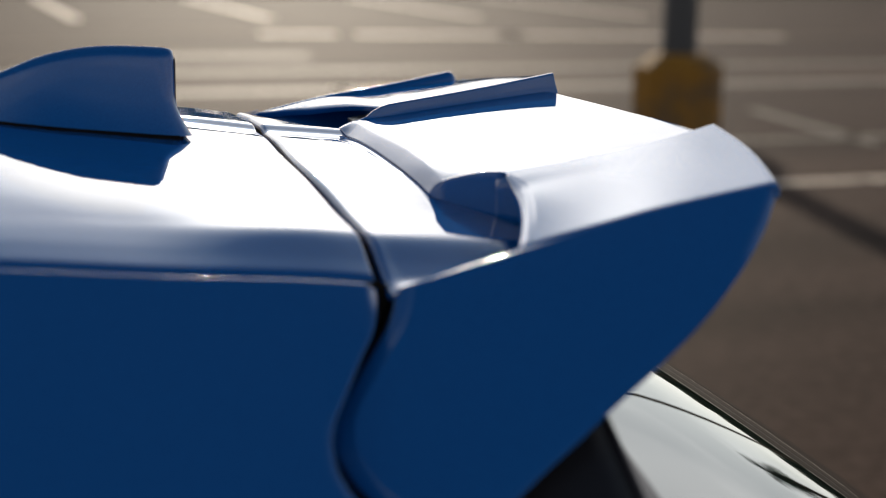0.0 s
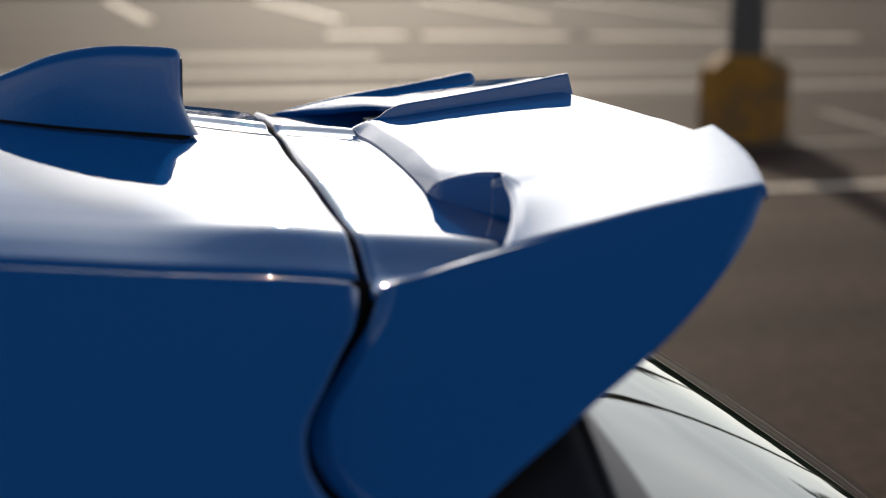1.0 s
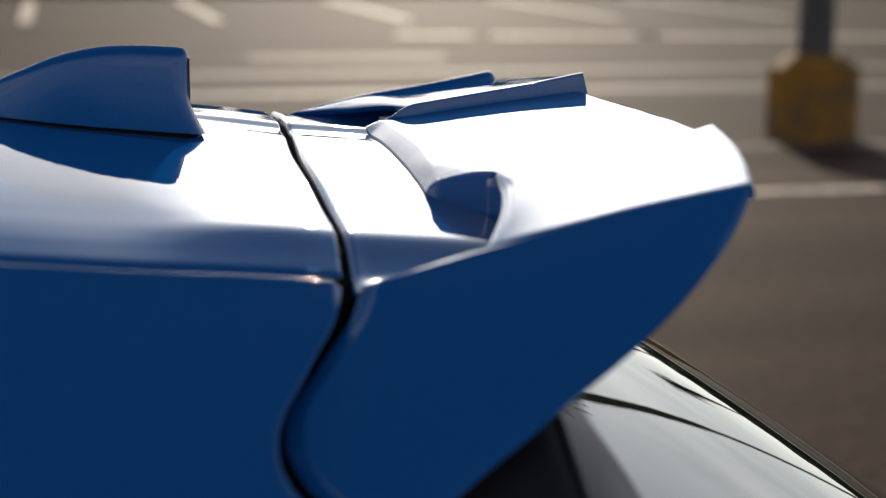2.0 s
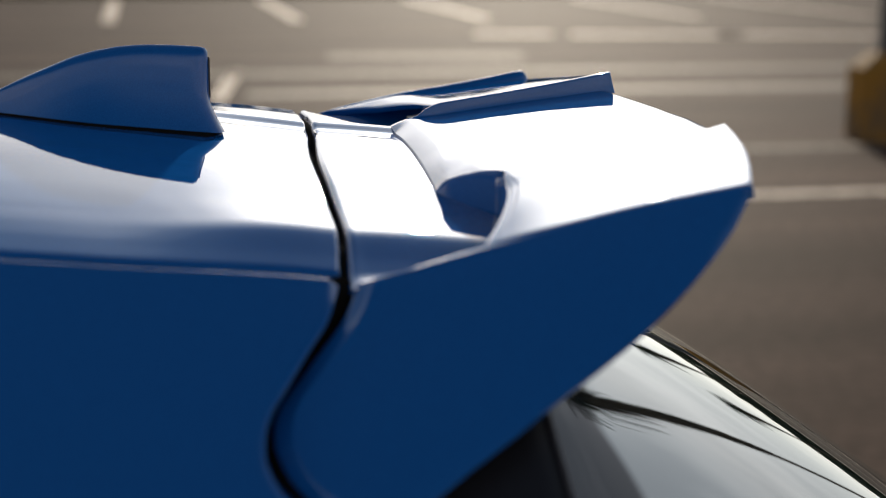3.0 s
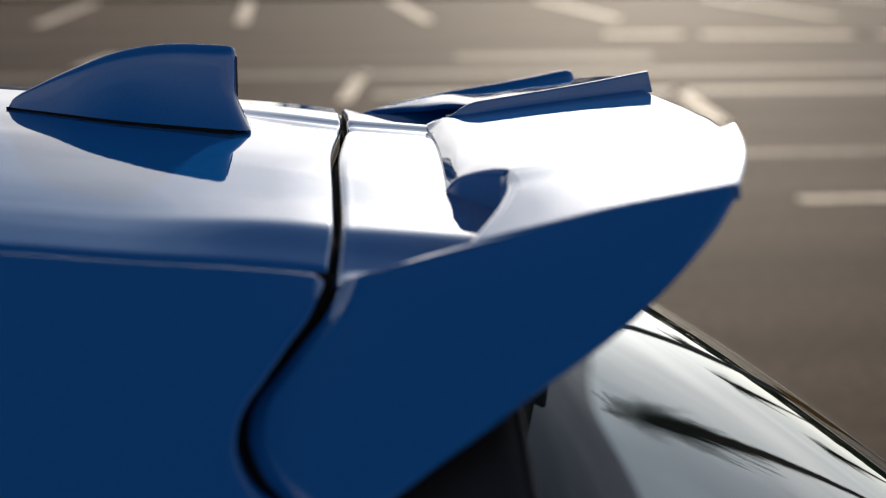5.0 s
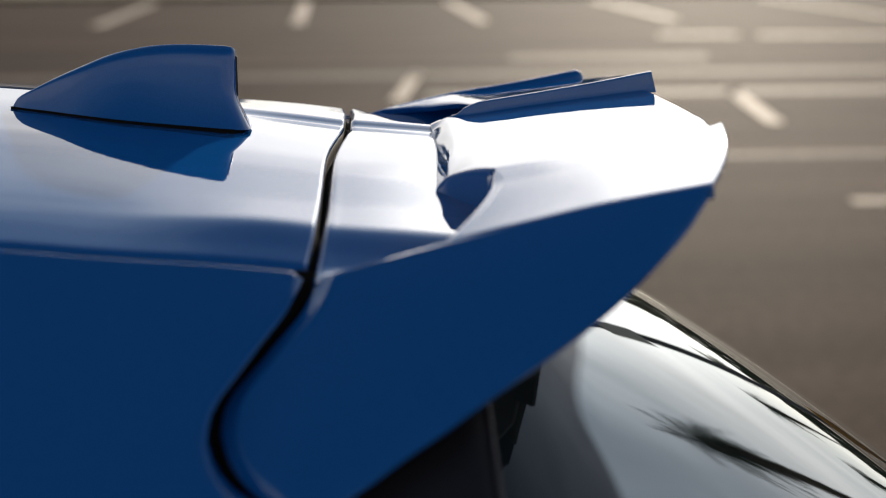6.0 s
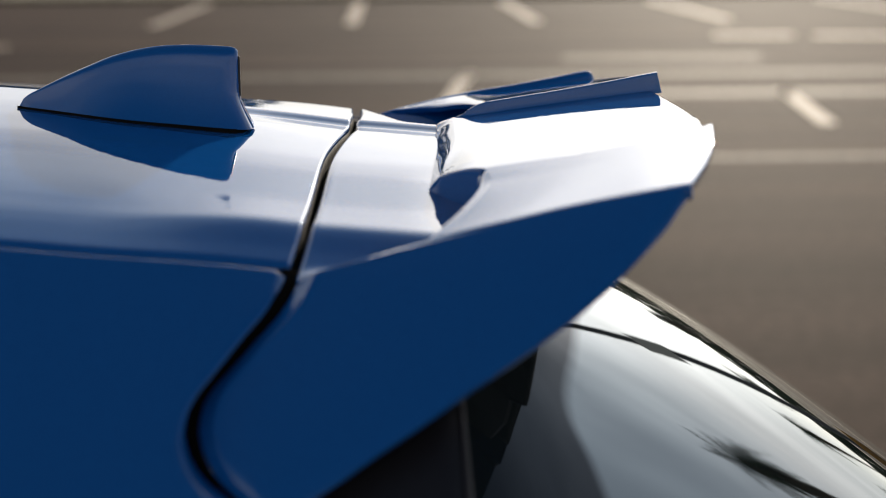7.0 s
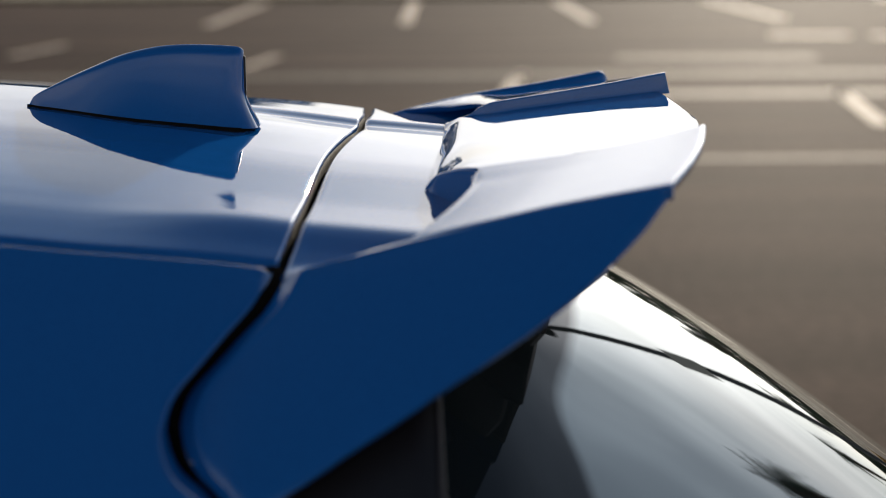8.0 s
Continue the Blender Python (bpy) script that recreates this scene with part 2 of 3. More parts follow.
SHOULDER_D = [0, 0.09, 0.22, 0.27, 0.315, 0.345, 0.370, 0.385, 0.393, 0.400, 0.408, 0.420, 0.430, 0.440, 0.447, 0.47]
SHOULDER_EVEN = [0, 0.0005, 0.0046, 0.0086, 0.0138, 0.0178, 0.0216, 0.0241, 0.0254, 0.0266, 0.0281, 0.0304, 0.0326, 0.0348, 0.0365, 0.0425]
SHOULDER_STEP = [0, 0.0006, 0.0044, 0.0074, 0.0120, 0.0150, 0.0166, 0.0174, 0.0178, 0.0186, 0.0207, 0.0247, 0.0281, 0.0312, 0.0334, 0.0413]


def roof_z(x, y):
    d = abs(y - YC)
    q = max(x, -0.45)
    base = 1.4985 - 0.1276 * q - 0.127 * q * q
    if x < -0.9:
        base -= 0.06 * (x + 0.9) ** 2
    k = 0.05 + 0.95 * step(-0.080, 0.035, x)
    drop = (1 - k) * float(smooth_interp(d, SHOULDER_D, SHOULDER_EVEN)) + k * float(smooth_interp(d, SHOULDER_D, SHOULDER_STEP))
    # a raised middle: a short steep side, then a level top
    away = abs(y - 0.1475)
    spine = step(-0.13, 0.05, x) * step(-0.0580, -0.0430, -away) * (0.0020 + 0.060 * max(0.0, min(y, 0.20) - 0.11))
    spine -= 0.0016 * step(-0.13, 0.05, x) * math.exp(-((away - 0.064) / (0.008 if away < 0.064 else 0.034)) ** 2)
    return base - drop + spine + lean(y)


def tail_z(x, y):
    """The roof's line carried on behind the seam at a gentler slope."""
    return roof_z(x, y) + 0.060 * max(0.0, x - 0.060)


def skin_z(x, y):
    """The tailgate skin, dished up on each side to the end plate."""
    ye = YC - abs(y - YC)
    s = min(1.0, max(0.0, (-0.293 - ye) / 0.023))
    e = float(smooth_interp(x, EDGE_X, EDGE_Z)) if x > 0.05 else 1.459
    rise = e - tail_z(x, -0.312) - 0.002
    return tail_z(x, y) + max(0.0, rise) * s ** 2


def seam_x(y):
    return float(smooth_interp(abs(y - YC), [0.0, 0.06, 0.22, 0.32, 0.40, 0.44, 0.46], [0.072, 0.070, 0.057, 0.054, 0.051, 0.047, 0.045]))


EDGE_X = [0.050, 0.058, 0.072, 0.090, 0.116, 0.159, 0.188, 0.216, 0.2515]      # upper edge of the end plate
EDGE_Z = [1.4590, 1.4612, 1.4650, 1.4700, 1.4770, 1.4870, 1.4940, 1.5000, 1.5072]
# the seam's lower course down the flank: x at each height
SEAM_Z = [1.340, 1.352, 1.365, 1.374, 1.380, 1.385, 1.391, 1.397, 1.404, 1.411, 1.420, 1.432, 1.446, 1.458, 1.466]
SEAM_X = [0.075, 0.052, 0.036, 0.022, 0.010, 0.004, 0.000, -0.002, -0.001, 0.003, 0.012, 0.024, 0.038, 0.045, 0.047]


def seam_side_x(z):
    return float(smooth_interp(z, SEAM_Z, SEAM_X))


def side_gap(z):
    """Half the seam's width, narrowing down the flank."""
    return 0.0032 + 0.0011 * step(1.395, 1.440, z)


def mirror_rows(rows):
    return [[(x, 2 * YC - y, z + lean(2 * YC - y)) for x, y, z in r] for r in rows]


car = new("hatchback_car")
tagged(car, "glossy metallic blue hatchback parked on the asphalt", "car", kind="thing")

GAP = 0.0023
# roof skin, rolled down into the seam at its rear edge
ys = np.concatenate([np.linspace(-0.297, -0.20, 22), np.linspace(-0.19, 0.04, 22), np.linspace(0.045, 0.30, 110), np.linspace(0.31, 0.49, 16), np.linspace(0.50, 0.597, 22)])
rows = []
for y in ys:
    xe = seam_x(y) - GAP
    r = [(x, y, roof_z(x, y)) for x in np.concatenate([np.linspace(-1.55, -0.42, 14), np.linspace(-0.40, xe - 0.006, 46)])]
    ze = roof_z(xe, y)
    r += [(xe - 0.0024 + 0.0024 * math.sin(a), y, ze + 0.0003 - 0.0024 * (1 - math.cos(a))) for a in (0, 0.25, 0.5, 0.75, 1.0, 1.3, 1.57)] + [(xe, y, ze - 0.0030)]
    rows.append(r)
rows.insert(0, [(x, y + 0.0012, z - 0.02) for x, y, z in rows[0]])
rows.append([(x, y - 0.0012, z - 0.02) for x, y, z in rows[-1]])
roof = upward(sheet("roof_panel", rows, PAINT, car, label="glossy blue roof skin with a raised middle spine"))

# tailgate top skin behind the seam, running on under the spoiler
rows = []
for y in np.concatenate([np.linspace(-0.316, -0.20, 28), np.linspace(-0.19, 0.04, 22), np.linspace(0.045, 0.30, 110), np.linspace(0.31, 0.49, 16), np.linspace(0.50, 0.616, 22)]):
    xs = seam_x(y) + GAP
    zs = skin_z(xs, y)
    r = [(xs, y, zs - 0.0052)] + [(xs + 0.0040 - 0.0040 * math.sin(a), y, zs - 0.0004 - 0.0036 * (1 - math.cos(a))) for a in (1.57, 1.3, 1.0, 0.75, 0.5, 0.25, 0)]
    bay = 0.014 * step(0.110, 0.122, y) * step(0.240, 0.228, y)          # the skin dips into the scoop
    r += [(x, y, skin_z(x, y) - bay * step(0.110 - 0.42 * (y - 0.11), 0.140 - 0.42 * (y - 0.11), x)) for x in np.linspace(xs + 0.0065, 0.185, 40)]
    rows.append(r)
upward(sheet("tailgate_skin", rows, PAINT, car))


# flank below the roof joint, in front of the seam, on both sides
def flank_rows():
    path, yy, zz = [(0.0008, -0.012)], 0.0, -0.0034
    angles = [(radians(-55 + 90.5 * i / 14), 0.0004) for i in range(15)] + [(radians(35.5), 0.0026)] * 58
    angles += [(radians(35.5 + 45 * i / 20), 0.0024) for i in range(20)] + [(radians(78), 0.02)] * 12
    for a, ds in angles:
        path.append((yy, zz))
        yy, zz = yy - ds * math.cos(a), zz - ds * math.sin(a)
    rows = []
    for dy, dz in path:
        r = []
        xe = 0.05
        for _ in range(4):
            ze = roof_z(xe, -0.297) + 0.0003 + dz
            xe = seam_side_x(ze) - side_gap(ze)
        for x in np.concatenate([np.linspace(-1.5, -0.42, 12), np.linspace(-0.40, xe - 0.016, 40), np.linspace(xe - 0.014, xe, 18)]):
            roll = max(0.0, 1 - (xe - x) / 0.006) ** 2      # rounded off towards the seam, most at its upper corner
            dz_ = dz - (0.0008 + 0.0019 * step(-0.012, -0.004, dz)) * roll
            r.append((x, -0.3026 + 0.0007 * roll + dy - 0.22 * max(0.0, x) * min(1.0, -dz / 0.02), roof_z(x, -0.297) + 0.0003 + dz_))
        x, y1, z1 = r[-1]
        r += [(x + 0.0010, y1 + 0.0008, z1 - 0.0002), (x + 0.0016, y1 + 0.0026, z1 - 0.0004), (x + 0.0016, y1 + 0.018, z1 - 0.002)]
        rows.append(r)
    return rows


for fr in (flank_rows(), mirror_rows(flank_rows())):
    upward(sheet("flank", fr, PAINT, car))

# black inside of the seam
def tube(name, pts, rad, mat, parent, sides=8, label=""):
    pts = [Vector(p) for p in pts]
    verts, faces = [], []
    for i, p in enumerate(pts):
        d = (pts[min(i + 1, len(pts) - 1)] - pts[max(i - 1, 0)]).normalized()
        a = d.orthogonal().normalized()
        b = d.cross(a)
        if i:
            a = (prev - prev.dot(d) * d).normalized()
            b = d.cross(a)
        prev = a
        rr = rad[i] if isinstance(rad, (list, tuple)) else rad
        verts += [p + rr * (math.cos(2 * math.pi * k / sides) * a + math.sin(2 * math.pi * k / sides) * b) for k in range(sides)]
    n = len(pts)
    for i in range(n - 1):
        for k in range(sides):
            faces.append((i * sides + k, i * sides + (k + 1) % sides, (i + 1) * sides + (k + 1) % sides, (i + 1) * sides + k))
    faces += [tuple(range(sides)), tuple(range((n - 1) * sides, n * sides))]
    return mesh_object(name, verts, faces, mat, True, parent, label)


rows = []
for y in np.concatenate([np.linspace(-0.300, 0.10, 70), np.linspace(0.105, 0.597, 60)]):
    xa, xb = seam_x(y) - GAP, seam_x(y) + GAP
    za, zb, deep = roof_z(xa, y) - 0.0026, skin_z(xb, y) - 0.0048, 0.015 - 0.006 * step(0.20, 0.26, -y)
    rows.append([(xa - 0.0003, y, za), (xa - 0.0002, y, za - 0.5 * deep), (xa + 0.0006, y, za - deep), (xb - 0.0004, y, za - deep), (xb + 0.0003, y, za - 0.6 * deep), (xb + 0.0003, y, zb)])
sheet("seam_seal", rows, SEAL, car, thick=0.002, label="dark grey-brown seal in the roof seam")
tube("seam_seal", [(seam_side_x(z) + 0.001, side_y(seam_side_x(z), z) + 0.021, z - 0.004) for z in np.linspace(1.455, 1.342, 50)], 0.010, RUBBER, car,
     label="black rubber seal between flank and spoiler")
tube("roof_joint_seal", [(x, -0.2998, roof_z(x, -0.297) - 0.0060) for x in np.linspace(-1.5, 0.045, 60)], 0.0034, SEAL, car,
     label="dark grey-brown filler in the roof's side joint")


# ---- spoiler ----
LOW_Z = [1.340, 1.372, 1.384, 1.393, 1.406, 1.419, 1.432, 1.447, 1.462, 1.476, 1.491, 1.500, 1.5075]   # its rear lower edge
LOW_X = [0.002, 0.051, 0.072, 0.087, 0.110, 0.132, 0.155, 0.180, 0.202, 0.220, 0.237, 0.2455, 0.2530]


def edge_pt(x):
    z = float(smooth_interp(x, EDGE_X, EDGE_Z))
    return x, side_y(x, z) + 0.0020, z + 0.0002


def wing_mid_z(x):
    return 1.4900 + 0.150 * (x - 0.14) - 0.10 * (x - 0.14) ** 2


def trail_x(y):
    return float(smooth_interp(-y, [-0.16, -0.07, 0.013, 0.089, 0.15, 0.175, 0.198], [0.303, 0.3035, 0.304, 0.303, 0.296, 0.2935, 0.2915]))


def lead_x(y):
    return float(smooth_interp(-y, [-0.16, -0.10, -0.05, 0.0, 0.05, 0.10, 0.13, 0.15], [0.1365, 0.1355, 0.1345, 0.133, 0.1303, 0.127, 0.125, 0.1232]))


def crown(y):
    return -0.06 * min(0.0, y + 0.02) ** 2


def ridge(v):
    """The crest that runs from the vent's upper corner to the wing's outer tip."""
    x = 0.156 + v * (0.2915 - 0.156)
    y = -0.190 - 0.008 * v
    return Vector((x, y, wing_mid_z(x) + crown(y) + 0.0042 + 0.0080 * max(0.0, v / 0.7 - 0.4286) ** 2))


def wing_top(x, y):
    """The wing's upper surface inboard of the crest, sloped down to the skin at its nose."""
    x0 = lead_x(y)
    out = step(0.030, 0.150, -y)                          # towards the vent the nose is steep, then ramps up slowly
    w = 0.90 - 0.58 * out
    k, k2 = (min(1.0, max(0.0, (x - x0) / run)) for run in (0.0135 - 0.0055 * out, 0.030))
    short = max(0.0, x0 + 0.0200 - x)
    zt = wing_mid_z(x + 25.0 * short ** 2) + crown(y)
    zb = skin_z(x0, max(y, -0.150)) + 0.0010
    v = min(1.0, max(0.0, (x - 0.156) / 0.1355))
    far = 0.190 + 0.008 * v
    broad, crisp = step(0.05, far, -y), min(1.0, max(0.0, (-y - far + 0.0034) / 0.0034))
    zt += 0.0042 * broad + 0.0080 * max(0.0, v / 0.7 - 0.4286) ** 2 * crisp
    return zb + (zt - zb) * (w * (1 - (1 - k) ** 1.5) + (1 - w) * (1 - (1 - k2) ** 1.9))


def wing_rows():
    """Columns from beside the strake outwards, each run from the leading to the trailing edge."""
    vs = np.append(np.linspace(0, 1, 31)[:-1] ** 1.4, [0.982, 1.0])
    rows = []
    for y in np.linspace(0.104, -0.150, 64):              # a sloping nose
        xl, xt = lead_x(y), trail_x(y)
        run = 0.0135 - 0.0055 * step(0.030, 0.150, -y)
        r = [(xl + run * k, y, wing_top(xl + run * k, y)) for k in (0, 0.06, 0.15, 0.25, 0.35, 0.45, 0.55, 0.65, 0.75, 0.83, 0.9, 0.96)]
        r += [(x, y, wing_top(x, y)) for x in xl + run + vs * (xt - xl - run)]
        rows.append(r)
    for q in np.linspace(0, 1, 12):                       # the upright cheek beside the side vent, under a rolled edge
        y0, xl = -0.1540 - 0.0360 * q, 0.1305 + 0.0255 * q
        yt = y0 - 0.008 * q
        xt, ze, zf = trail_x(yt), wing_top(xl, y0), skin_z(xl, y0) - 0.003
        r = [(xl - 0.0013, y0 - 0.0011, zf + (ze - 0.0018 - zf) * k / 6) for k in range(7)]
        r += [(xl - 0.0013 * math.cos(a), y0 - 0.0011 * math.cos(a), ze - 0.0018 * (1 - math.sin(a))) for a in (0.35, 0.65, 0.95, 1.25, 1.45)]
        for v in vs:
            x, y = xl + v * (xt - xl), y0 + v * (yt - y0)
            r.append((x, y, wing_top(x, y)))
        rows.append(r)
    lip = [radians(a) for a in np.linspace(-35, 84, 12)]  # outside the crest the leading edge is a full round lip
    for s in np.linspace(1 / 26, 1, 26):
        bow = math.sin(math.pi * s)
        lead = ridge(0).lerp(Vector(edge_pt(0.114)), s) + Vector((0.006 * bow, 0, 0.002 * bow))
        full = 0.20 + 0.80 * step(0.0, 0.30, s)
        r = [(lead.x + 0.0085 * full * (1 - math.cos(a)), lead.y, lead.z - 0.0062 * full * (1 - math.sin(a))) for a in lip]
        for v in vs:
            p = ridge(v).lerp(Vector(edge_pt(0.114 + v * (0.2515 - 0.114))), s)
            p.z += (0.0020 * (1 - v) ** 4 + 0.0006) * bow
            p.x += 0.006 * bow * (1 - v) ** 2 + 0.005 * bow * v + 0.0085 * full * (1 - v) ** 3
            r.append(tuple(p))
        rows.append(r)
    rows += [[(x, y - dy, z - dz) for x, y, z in rows[-1]] for dy, dz in ((0.0016, 0.0007), (0.0027, 0.0020), (0.0031, 0.0038))]
    # the trailing edge is rounded over
    return [r + [(r[-1][0] + dx, r[-1][1], r[-1][2] - dz) for dx, dz in ((0.0006, 0.0002), (0.0011, 0.0007), (0.0013, 0.0015), (0.0012, 0.0040))] for r in rows]


YS = 0.1675                                  # middle between the strakes


def mirror_wing(rows):
    return [[(x - 0.02 * step(0.2, 0.3, x), 2 * YS - y, z - 0.21 * max(0.0, 2 * YS - y - 0.22)) for x, y, z in r] for r in rows]


spoiler = new("roof_spoiler")
tagged(spoiler, "glossy blue roof spoiler with strakes, vents and end plates", "spoiler", kind="thing")
for wr in (wing_rows(), mirror_wing(wing_rows())):
    wing = upward(sheet("wing", wr, PAINT, spoiler, thick=0.003, label="glossy blue wing half"))
    wing.modifiers["thickness"].use_even_offset = False
    m = len(wr[0])
    for e in wing.data.edges:                             # the crest is a crease
        a, b = sorted(e.vertices)
        e.use_edge_sharp = a // m == 75 and b == a + 1 and a % m >= 24
    bm = bmesh.new()                                      # the vent stays open between the cheek and the lip
    bm.from_mesh(wing.data)
    bm.faces.ensure_lookup_table()
    bmesh.ops.delete(bm, geom=[bm.faces[75 * (m - 1) + j] for j in range(10)], context="FACES")
    bm.to_mesh(wing.data)
    bm.free()

STRAKE_X = [0.139, 0.152, 0.166, 0.175, 0.210, 0.255, 0.309]
STRAKE_H = [-0.0116, -0.0015, 0.0072, 0.0090, 0.0095, 0.0108, 0.0140]


def near_top(x):
    return wing_mid_z(x) + float(smooth_interp(x, STRAKE_X, STRAKE_H))


FAR_X = [0.080, 0.105, 0.125, 0.167, 0.217, 0.278]
FAR_TOP = [1.4765, 1.4840, 1.4890, 1.4978, 1.5055, 1.5166]


def far_top(x):
    return float(smooth_interp(x, FAR_X, FAR_TOP))


# the middle of the wing, bridging the scoop from one strake to the other
rows = []
for y in np.linspace(0.1015, 0.236, 22):
    k = (y - 0.1015) / (0.236 - 0.1015)
    xl, xt = 0.172 - 0.022 * k - 0.050 * k ** 5, 0.3045 - 0.027 * k
    r = []
    for v in np.concatenate([[0, 0.01, 0.03], np.linspace(0.06, 1, 20)]):
        x = xl + v * (xt - xl)
        z = (1 - k) * (near_top(x) - 0.0020) + k * (wing_mid_z(x) - 0.0002 + max(0.0, far_top(x) - wing_mid_z(x) - 0.0004) * step(0.200, 0.150, x)) + 0.0005 * math.sin(math.pi * k)
        r.append((x, y, z - 0.0008 * (1 - v / 0.03 if v < 0.03 else 0) ** 2))
    rows.append(r)
upward(sheet("wing_middle", rows, PAINT, spoiler, thick=0.005, bevel=0.0015, label="glossy blue wing middle over the scoop"))


def plate_rows():
    rows = []
    for z in np.concatenate([np.linspace(1.345, 1.456, 34), np.linspace(1.459, 1.5068, 22)]):
        if z < 1.459:
            xl = seam_side_x(z) + side_gap(z)
        else:
            xl = float(smooth_interp(z, EDGE_Z, EDGE_X))
        xr = float(smooth_interp(z, LOW_Z, LOW_X))
        if xr < xl + 0.001:
            continue
        r = []
        w = xr - xl
        cols = np.concatenate([np.linspace(0, 0.0165, 23), 0.0165 + (0.1 - 0.0165) * np.linspace(0.1, 1, 16)]) / 0.1
        for u in cols:
            x = xl + (u * 0.1 if w > 0.1 and u * 0.1 < 0.0165 else (u * w if w <= 0.1 else 0.0165 + (w - 0.0165) * (u * 0.1 - 0.0165) / 0.0835))
            front = (x - xl) * min(1.0, w / 0.05 + 0.2)
            fade = step(1.490, 1.462, z)
            sink = (0.0030 * max(0.0, 1 - front / 0.0095) ** 1.3 - 0.0007 * math.exp(-((front - 0.0098) / 0.0022) ** 2)) * fade
            sink += (0.0009 + 0.0031 * step(1.455, 1.49, z)) * max(0.0, 1 - (xr - x) / 0.009) ** 2 - 0.0030 * math.sin(math.pi * u) * step(1.51, 1.45, z)
            r.append((x + 0.264 * sink, side_y(x, z) + 0.56 * sink, z - 0.785 * sink))
        rows.append(r)
    return rows


for pr in (plate_rows(), mirror_wing(plate_rows())):
    upward(sheet("end_plate", pr, PAINT, spoiler, thick=0.0032, bevel=0.0008, label="glossy blue end plate"))


for lining in (plate_rows(), mirror_wing(plate_rows())):
    sheet("plate_lining", [[(x + 0.264 * 0.0085, y + (0.0048 if y < YS else -0.0048), z - 0.0067) for x, y, z in r[3:-2]] for r in lining[:-6]], PLASTIC, spoiler, thick=0.002,
          label="black plastic lining inside the end plate")


BLADE = [(-1.25, -0.15), (-1.0, 0.10), (-0.85, 0.35), (-0.832, 0.394), (-0.638, 0.856), (-0.62, 0.90), (-0.50, 0.985), (0, 1.0), (0.50, 0.985), (0.62, 0.90), (0.638, 0.856), (0.832, 0.394), (0.85, 0.35), (1.0, 0.10), (1.25, -0.15)]
ROLL = [(-1.9, -0.05), (-1.45, 0.30), (-1.15, 0.60), (-0.92, 0.80), (-0.62, 0.93), (-0.3, 0.985), (0, 1.0), (0.3, 0.985), (0.62, 0.93), (0.92, 0.80), (1.15, 0.60), (1.45, 0.30), (1.9, -0.05)]


def strake(front, tail, height, base, half, prof, rounded=0.0):
    """A ridge along the wing, swelling from a point to its tail, which is squared off or rounded over."""
    f, t = Vector(front), Vector(tail)
    us = [i / 29 for i in range(30)]
    if rounded:
        us = [u * (1 - rounded) for u in us[:-1]] + [1 - rounded + rounded * math.sin(a) for a in np.linspace(0, 1.5, 9)]
    verts = []
    for u in us:
        c = f.lerp(t, u)
        h, z0 = height(c.x), base(c.x, c.y)
        w = half * (0.2 + 0.8 * step(0, 0.3, u))
        if rounded and u > 1 - rounded:
            over = math.sqrt(max(0.0, 1 - ((u - 1 + rounded) / rounded) ** 2))
            h, w = h - 0.011 * (1 - over), w * (0.35 + 0.65 * over)
        verts += [(c.x + (0.0030 * (1 - b) if u == 1 else 0), c.y + a * w, z0 + h * b) for a, b in prof]
    n, m = len(us), len(prof)
    faces = grid_faces(n, m) + [tuple(range(m)), tuple(range((n - 1) * m, n * m))]
    ob = mesh_object("strake", verts, faces, PAINT, True, spoiler, "raised blue strake along the wing")
    b = ob.modifiers.new("edges", "BEVEL")
    b.width, b.segments, b.limit_method, b.angle_limit = 0.0010, 2, "ANGLE", radians(50)
    return ob


strake((0.139, 0.1035, 0), (0.309, 0.0965, 0), lambda x: max(0.0004, near_top(x) - wing_top(x, 0.1)), lambda x, y: wing_top(x, 0.1) - 0.0003, 0.0045, BLADE)
strake((0.080, 0.240, 0), (0.279, 0.240, 0), lambda x: far_top(x) - 1.470, lambda x, y: 1.470, 0.0072, ROLL, 0.045)


# inner wall of the side vents, under the outer part of the wing
def vent_wall_rows():
    return [[(x, y, skin_z(min(x, 0.184), y) - 0.004 + (top + 0.004 - skin_z(min(x, 0.184), y)) * k / 4) for k in range(5)]
            for x, y, top in ((0.200, -0.2350, 1.4970), (0.178, -0.2180, 1.4948), (0.166, -0.2060, 1.4936), (0.160, -0.1985, 1.4930),
                              (0.1561, -0.1937, 1.4928), (0.1542, -0.1914, 1.4905), (0.1519, -0.1882, 1.4895))]


for vr in (vent_wall_rows(), mirror_wing(vent_wall_rows())):
    sheet("vent_wall", vr, PAINT, spoiler, thick=0.003, label="blue inner wall of the side vent")


